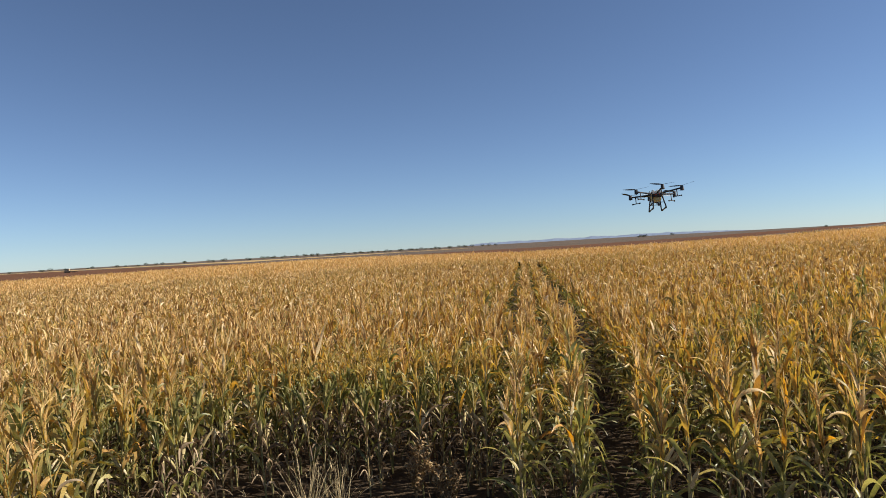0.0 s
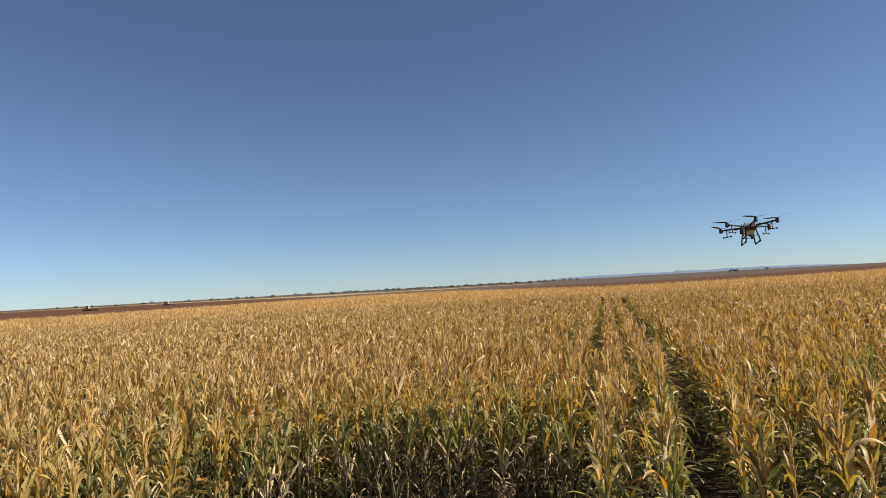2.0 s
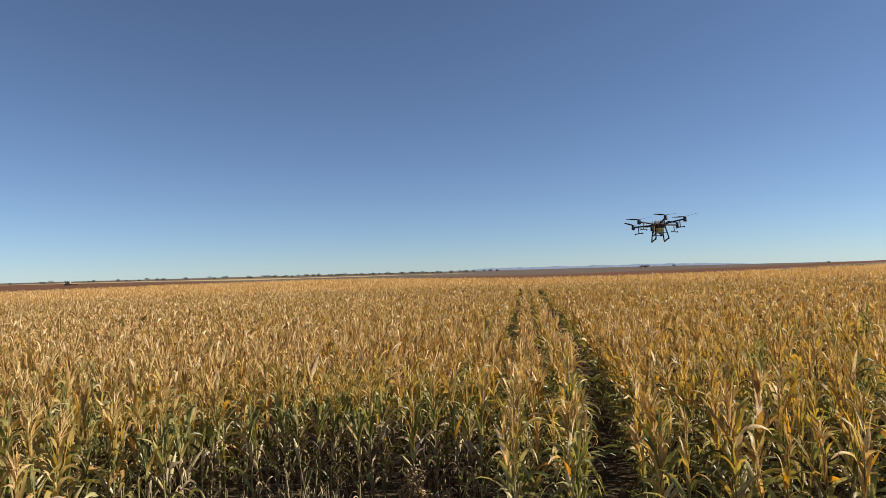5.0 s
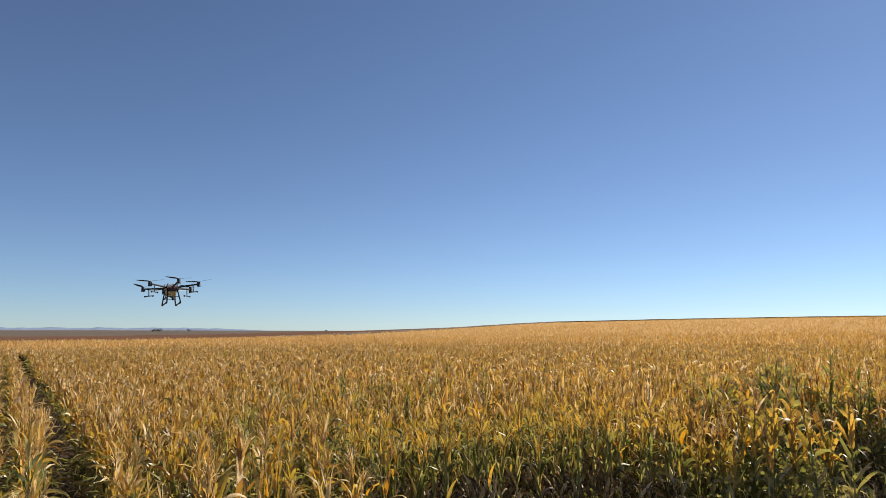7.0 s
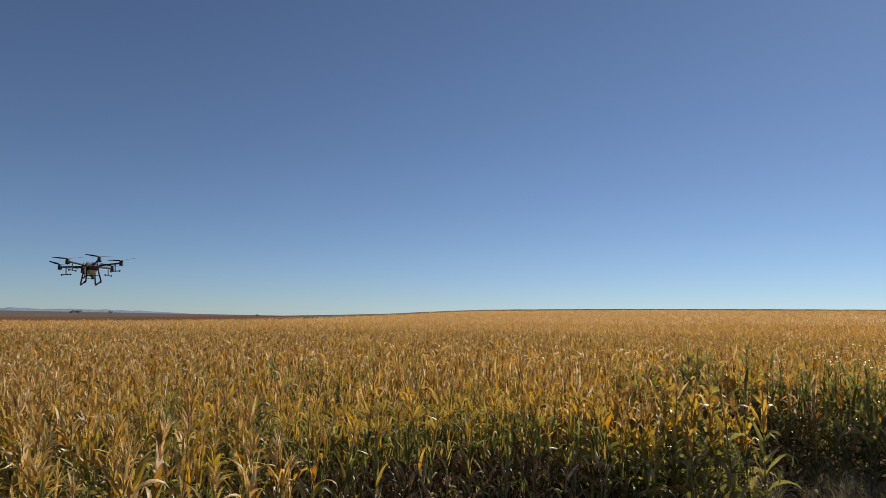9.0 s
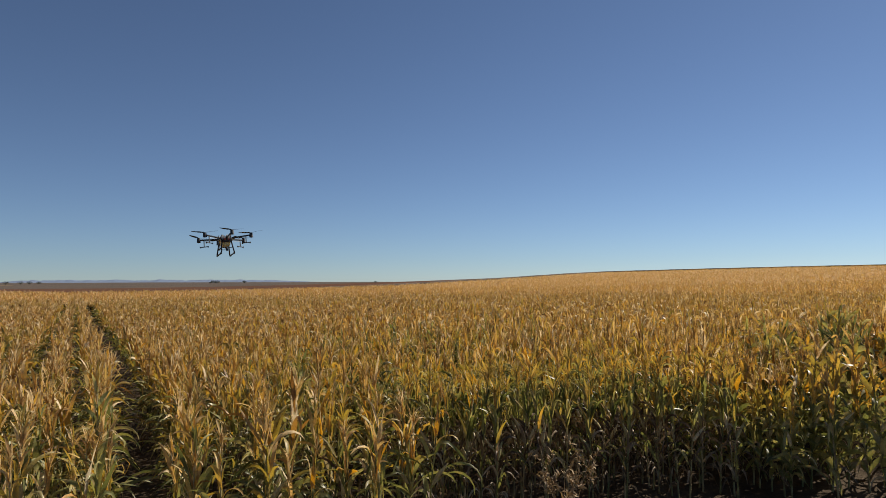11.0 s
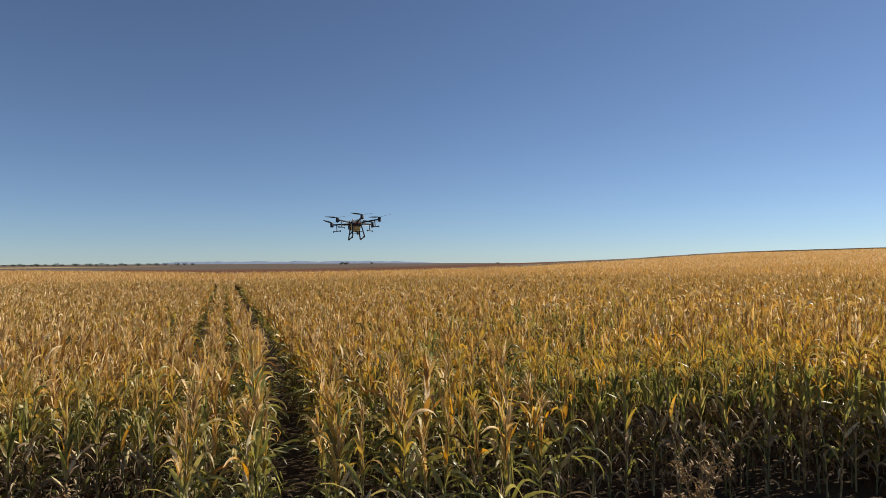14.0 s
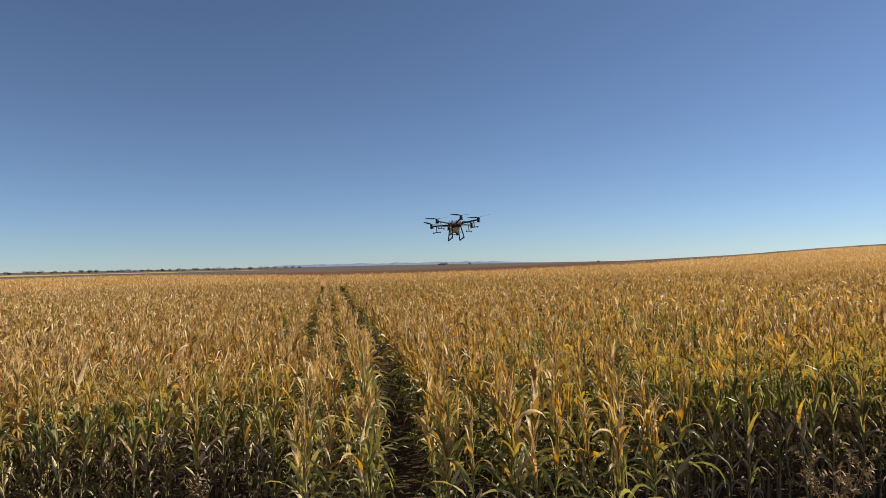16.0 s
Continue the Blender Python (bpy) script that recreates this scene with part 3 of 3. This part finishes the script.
def blade(length, chord):
    """A twisted, tapering propeller blade along +x."""
    bm = bmesh.new()
    n, rows = 8, []
    for i in range(n + 1):
        s = i / n
        c = chord * (0.55 + 1.3 * s) * (1 if s < 0.35 else 1 - 0.72 * (s - 0.35) / 0.65) * 1.1
        tw = radians(24 - 18 * s)
        x, rise = 0.03 + (length - 0.03) * s, 0.05 * s
        ring = []
        for u, th in ((-0.5, 0.0), (0.0, 0.006), (0.5, 0.0), (0.0, -0.002)):
            ring.append(bm.verts.new((x, u * c * math.cos(tw), rise + u * c * math.sin(tw) + th)))
        rows.append(ring)
    for a, b in zip(rows, rows[1:]):
        for k in range(4):
            bm.faces.new((a[k], a[(k + 1) % 4], b[(k + 1) % 4], b[k]))
    bm.faces.new(rows[0][::-1])
    bm.faces.new(rows[-1])
    return bm


def spray_drone(place):
    d = thing("spray_drone", "black six-rotor crop-spraying drone with a cream-yellow tank, hovering over the maize", "drone", place)
    body = part("body", block((0.42, 0.50, 0.13), (0, 0, 0.0), 0.035), GREY_PANEL, d, "pale grey body panel")
    part("lower_box", block((0.34, 0.40, 0.15), (0, -0.06, -0.10), 0.02, 0.9), BROWN_BOX, d, "dark brown pump housing")
    tank = part("tank", block((0.40, 0.46, 0.32), (0, 0.03, -0.19), 0.06, 0.74), TANK, d, "translucent yellow spray tank")
    part("spout", rod((0, 0.03, -0.34), (0, 0.03, -0.39), 0.03), BLACK_PLASTIC, tank)
    for sx in (-1, 1):
        hump = part("tank_shoulder", block((0.15, 0.30, 0.11), (sx * 0.10, 0.02, 0.10), 0.045), WHITE_PLASTIC, d, "white plastic tank shoulder")
        part("cap", rod((sx * 0.10, 0.02, 0.14), (sx * 0.10, 0.02, 0.175), 0.05, 12), WHITE_PLASTIC, hump)
        part("antenna", path_rod([(sx * 0.21, 0.10, 0.05), (sx * 0.23, 0.10, 0.12), (sx * 0.20, 0.10, 0.16)], 0.012, 6), BLACK_PLASTIC, d)
        part("pump", rod((sx * 0.07, -0.20, -0.06), (sx * 0.07, -0.27, -0.06), 0.03, 10), RED_PLASTIC, d, "red pump fitting")
    part("battery", block((0.17, 0.22, 0.16), (0, 0.24, 0.09), 0.02), BLACK_PLASTIC, d, "black battery pack")
    part("radar", rod((0, -0.20, -0.53), (0, -0.20, -0.42), 0.045, 14), BLACK_PLASTIC, d, "black radar can")
    # landing gear: a splayed U-shaped frame on each side, and cross bars
    for sx in (-1, 1):
        pts = [(sx * 0.18, -0.16, -0.05), (sx * 0.25, -0.30, -0.58), (sx * 0.26, -0.28, -0.64), (sx * 0.26, 0.36, -0.64), (sx * 0.25, 0.38, -0.58), (sx * 0.18, 0.18, -0.05)]
        skid = part("landing_skid", path_rod(pts, 0.027), CARBON, d, "black carbon landing skid")
        for yy in (-0.22, 0.30):
            part("skid_sleeve", rod((sx * 0.26, yy - 0.05, -0.64), (sx * 0.26, yy + 0.05, -0.64), 0.037), BLACK_PLASTIC, skid)
    for yy, zz in ((-0.23, -0.40), (0.28, -0.40)):
        part("cross_bar", rod((-0.225, yy, zz), (0.225, yy, zz), 0.013), CARBON, d)
    # six folding arms
    for k in range(6):
        a = radians(-90 + 60 * k)
        u = Vector((math.cos(a), math.sin(a), 0))
        w = Vector((-u.y, u.x, 0))
        up = Vector((0, 0, 1))
        root, tip = u * 0.22 + up * 0.0, u * 1.05 + up * 0.05
        arm = part("arm", rod(root, tip, 0.033, 10), CARBON, d, "black carbon arm")
        part("arm_clamp", rod(u * 0.30 + up * 0.005, u * 0.38 + up * 0.01, 0.046, 10), BLACK_PLASTIC, arm)
        part("hose", path_rod([u * 0.24 - up * 0.03, u * 0.5 - up * 0.05, u * 0.86 - up * 0.02], 0.006, 6), WHITE_PLASTIC, arm, "thin white spray hose")
        motor = part("motor", rod(tip - up * 0.09, tip + up * 0.08, 0.076, 14, 0.062), BLACK_PLASTIC, d, "black rotor motor")
        part("motor_cap", rod(tip + up * 0.07, tip + up * 0.10, 0.03, 10), BLACK_PLASTIC, motor)
        part("status_light", rod(tip - up * 0.06, tip - up * 0.13, 0.009, 6), BLACK_PLASTIC, motor)
        spin = (8, 150, 20, 165, 35, 172)[k]
        prop = new("propeller")
        prop.parent = d
        prop.matrix_basis = pose(tip.x, tip.y, tip.z + 0.10, 0, 0, spin)
        prop.empty_display_size = 0.1
        for turn in (0, 180):
            b = part("blade", blade(0.50, 0.095), CARBON, prop)
            b.matrix_basis = pose(0, 0, 0, 0, 0, turn)
        # nozzle boom
        hang = u * 0.84 + up * 0.02
        foot = hang - up * 0.27
        boom = part("nozzle_boom", path_rod([hang, foot], 0.019), BLACK_PLASTIC, d, "black hanging nozzle boom")
        part("boom_bar", rod(foot - u * 0.15, foot + u * 0.15, 0.019), BLACK_PLASTIC, boom)
        for e in (-0.15, 0.15):
            part("nozzle", rod(foot + u * e + up * 0.02, foot + u * e - up * 0.035, 0.034, 8, 0.024), BLACK_PLASTIC, boom)
    return d


spray_drone(pose(5.40, 27.2, 4.98, -9, -2, 4))

# ---- far off: trees along the skyline, mountains, tractors ----


def far_tree(r, height, width):
    """Trunk and a ragged crown of small leaf clumps."""
    tree = thing("tree", "small dark round-crowned tree on the far skyline", "tree", group="trees along the skyline")
    trunk = [(*tube([(0, 0, 0), (0.1, 0, height * 0.3), (0.0, 0.1, height * 0.6)], [0.25, 0.18, 0.08], 5), 0)]
    for k in range(3):
        a = r.uniform(0, 6.28)
        trunk.append((*tube([(0, 0, height * 0.28), (math.cos(a) * width * 0.25, math.sin(a) * width * 0.25, height * 0.6)], [0.12, 0.05], 4), 0))
    v, q, _ = joined(*trunk)
    new("trunk", quad_mesh("trunk", v, q, [BARK])).parent = tree
    pieces = []
    for k in range(220):
        p = r.normal(0, 1, 3)
        p /= np.linalg.norm(p) * r.uniform(1.0, 1.5)
        lump = 1 + 0.25 * noise.noise(Vector(p * 2.2))
        base = np.array([p[0] * width * 0.5 * lump, p[1] * width * 0.5 * lump, height * (0.62 + 0.36 * p[2] * lump)])
        pieces.append((*leaf(r.uniform(0.5, 1.0), r.uniform(0.35, 0.6), r.uniform(0, 150), 40, 90, r.uniform(0, 6.28), base, 2, False), 0))
    v, q, _ = joined(*pieces)
    new("crown", quad_mesh("crown", v, q, [TREE_LEAF])).parent = tree
    return tree


tr = np.random.RandomState(21)
models = [far_tree(tr, h, w) for h, w in ((3.6, 6.0), (4.6, 7.0), (3.0, 5.0), (5.4, 8.5))]
places = []
extra = [(az, 1) for az in np.arange(2.5, 24, 0.62)] + [(az, 1) for az in np.arange(24, 44, 1.7)]
for az, spread in ((45, 1), (43.8, 1), (39, 1), (38.3, 1), (36, 1), (33.5, 1), (31.8, 1), (31.2, 1), (29, 1), (26.5, 1), (25.9, 1), (24.1, 1), (22.6, 1), (21.9, 1), (20.8, 1), (19.2, 1),
                   (18.7, 1), (18.1, 1), (17.2, 1), (16.6, 1), (15.6, 1), (14.8, 1), (14.3, 1), (13.6, 1), (12.7, 1), (12.2, 1), (11.5, 1), (10.8, 1), (10.1, 1), (9.6, 1), (8.9, 1),
                   (8.0, 1), (7.3, 1), (6.6, 1), (5.2, 1), (-9.85, 0), (-10.05, 0), (-10.25, 0), (-10.4, 0), (-12.4, 1), (-24.0, 1), (-27.5, 1), *extra):
    dist_m = 1150 + tr.uniform(-60, 120) * spread
    a = az + tr.uniform(-0.3, 0.3) * spread
    places.append((-dist_m * math.sin(radians(a)), dist_m * math.cos(radians(a))))
for k, (x, y) in enumerate(places):
    m = pose(x, y, float(land(x, y)) - 0.3, 0, 0, tr.uniform(0, 360))
    if k < len(models):
        models[k].matrix_basis = m
    else:
        copy_thing(models[tr.randint(len(models))], m)

# hills on the horizon, the blue of the haze put into their colour
hv, steps = [], 160
for i in range(steps):
    az = 5.5 - 24.0 * i / (steps - 1)
    fade = min(1, i / 14, (steps - 1 - i) / 30)
    h = 0.6 * fade * (20 + 9 * noise.noise(Vector((az * 0.55, 3, 0))) + 7 * noise.noise(Vector((az * 1.6, 5, 0))) + 2.5 * noise.noise(Vector((az * 5, 9, 0))))
    for r, z in ((4000, -3), (4200, h * 0.55), (4350, h), (4600, -3)):
        hv.append((-r * math.sin(radians(az)), r * math.cos(radians(az)), z + 3 * fade))
hq = [(i * 4 + k, (i + 1) * 4 + k, (i + 1) * 4 + k + 1, i * 4 + k + 1) for i in range(steps - 1) for k in range(3)]
tagged(new("mountain_range", quad_mesh("mountain_range", hv, hq, [HAZY_MOUNTAIN], None, True)), "low mountain range on the horizon, coloured blue-grey for haze", "mountains", kind="structure")


def tractor(place, label):
    t = thing("tractor", label, "tractor", place)
    part("bonnet", block((1.1, 2.2, 0.9), (0, 1.3, 1.35), 0.15), TRACTOR_PAINT, t)
    cab = part("cab", block((1.6, 1.6, 1.7), (0, -0.6, 2.1), 0.15), TRACTOR_PAINT, t)
    part("cab_roof", block((1.8, 1.8, 0.2), (0, -0.6, 3.0), 0.08), WHITE_PLASTIC, cab)
    part("exhaust", rod((0.4, 1.2, 1.7), (0.4, 1.2, 2.9), 0.06), BLACK_PLASTIC, t)
    for sx in (-1, 1):
        for yy, rr in ((-0.7, 0.85), (2.0, 0.55)):
            wheel = part("wheel", rod((sx * 0.75, yy, rr), (sx * 1.25, yy, rr), rr, 20), TYRE, t)
            part("rim", rod((sx * 1.2, yy, rr), (sx * 1.28, yy, rr), rr * 0.5, 14), TRACTOR_PAINT, wheel)
    part("drawbar", rod((0, -1.4, 0.7), (0, -3.4, 0.7), 0.08), BLACK_PLASTIC, t)
    beam = part("implement_frame", block((0.4, 5.0, 0.35), (0, -5.2, 0.9), 0.05), TRACTOR_PAINT, t, "dusty plough frame")
    for k in range(5):
        part("plough_share", block((0.5, 0.5, 0.8), (0.15, -3.4 - k * 0.9, 0.42), 0.06, 0.5), TYRE, beam)
    return t


for az, dist_m, turn, label in ((43.1, 430, 92, "dusty tractor pulling a plough on the brown field"), (37.4, 560, 95, "second dusty tractor working far off on the brown field")):
    x, y = -dist_m * math.sin(radians(az)), dist_m * math.cos(radians(az))
    tractor(pose(x, y, float(land(x, y)) + 0.1, 0, 0, turn), label)
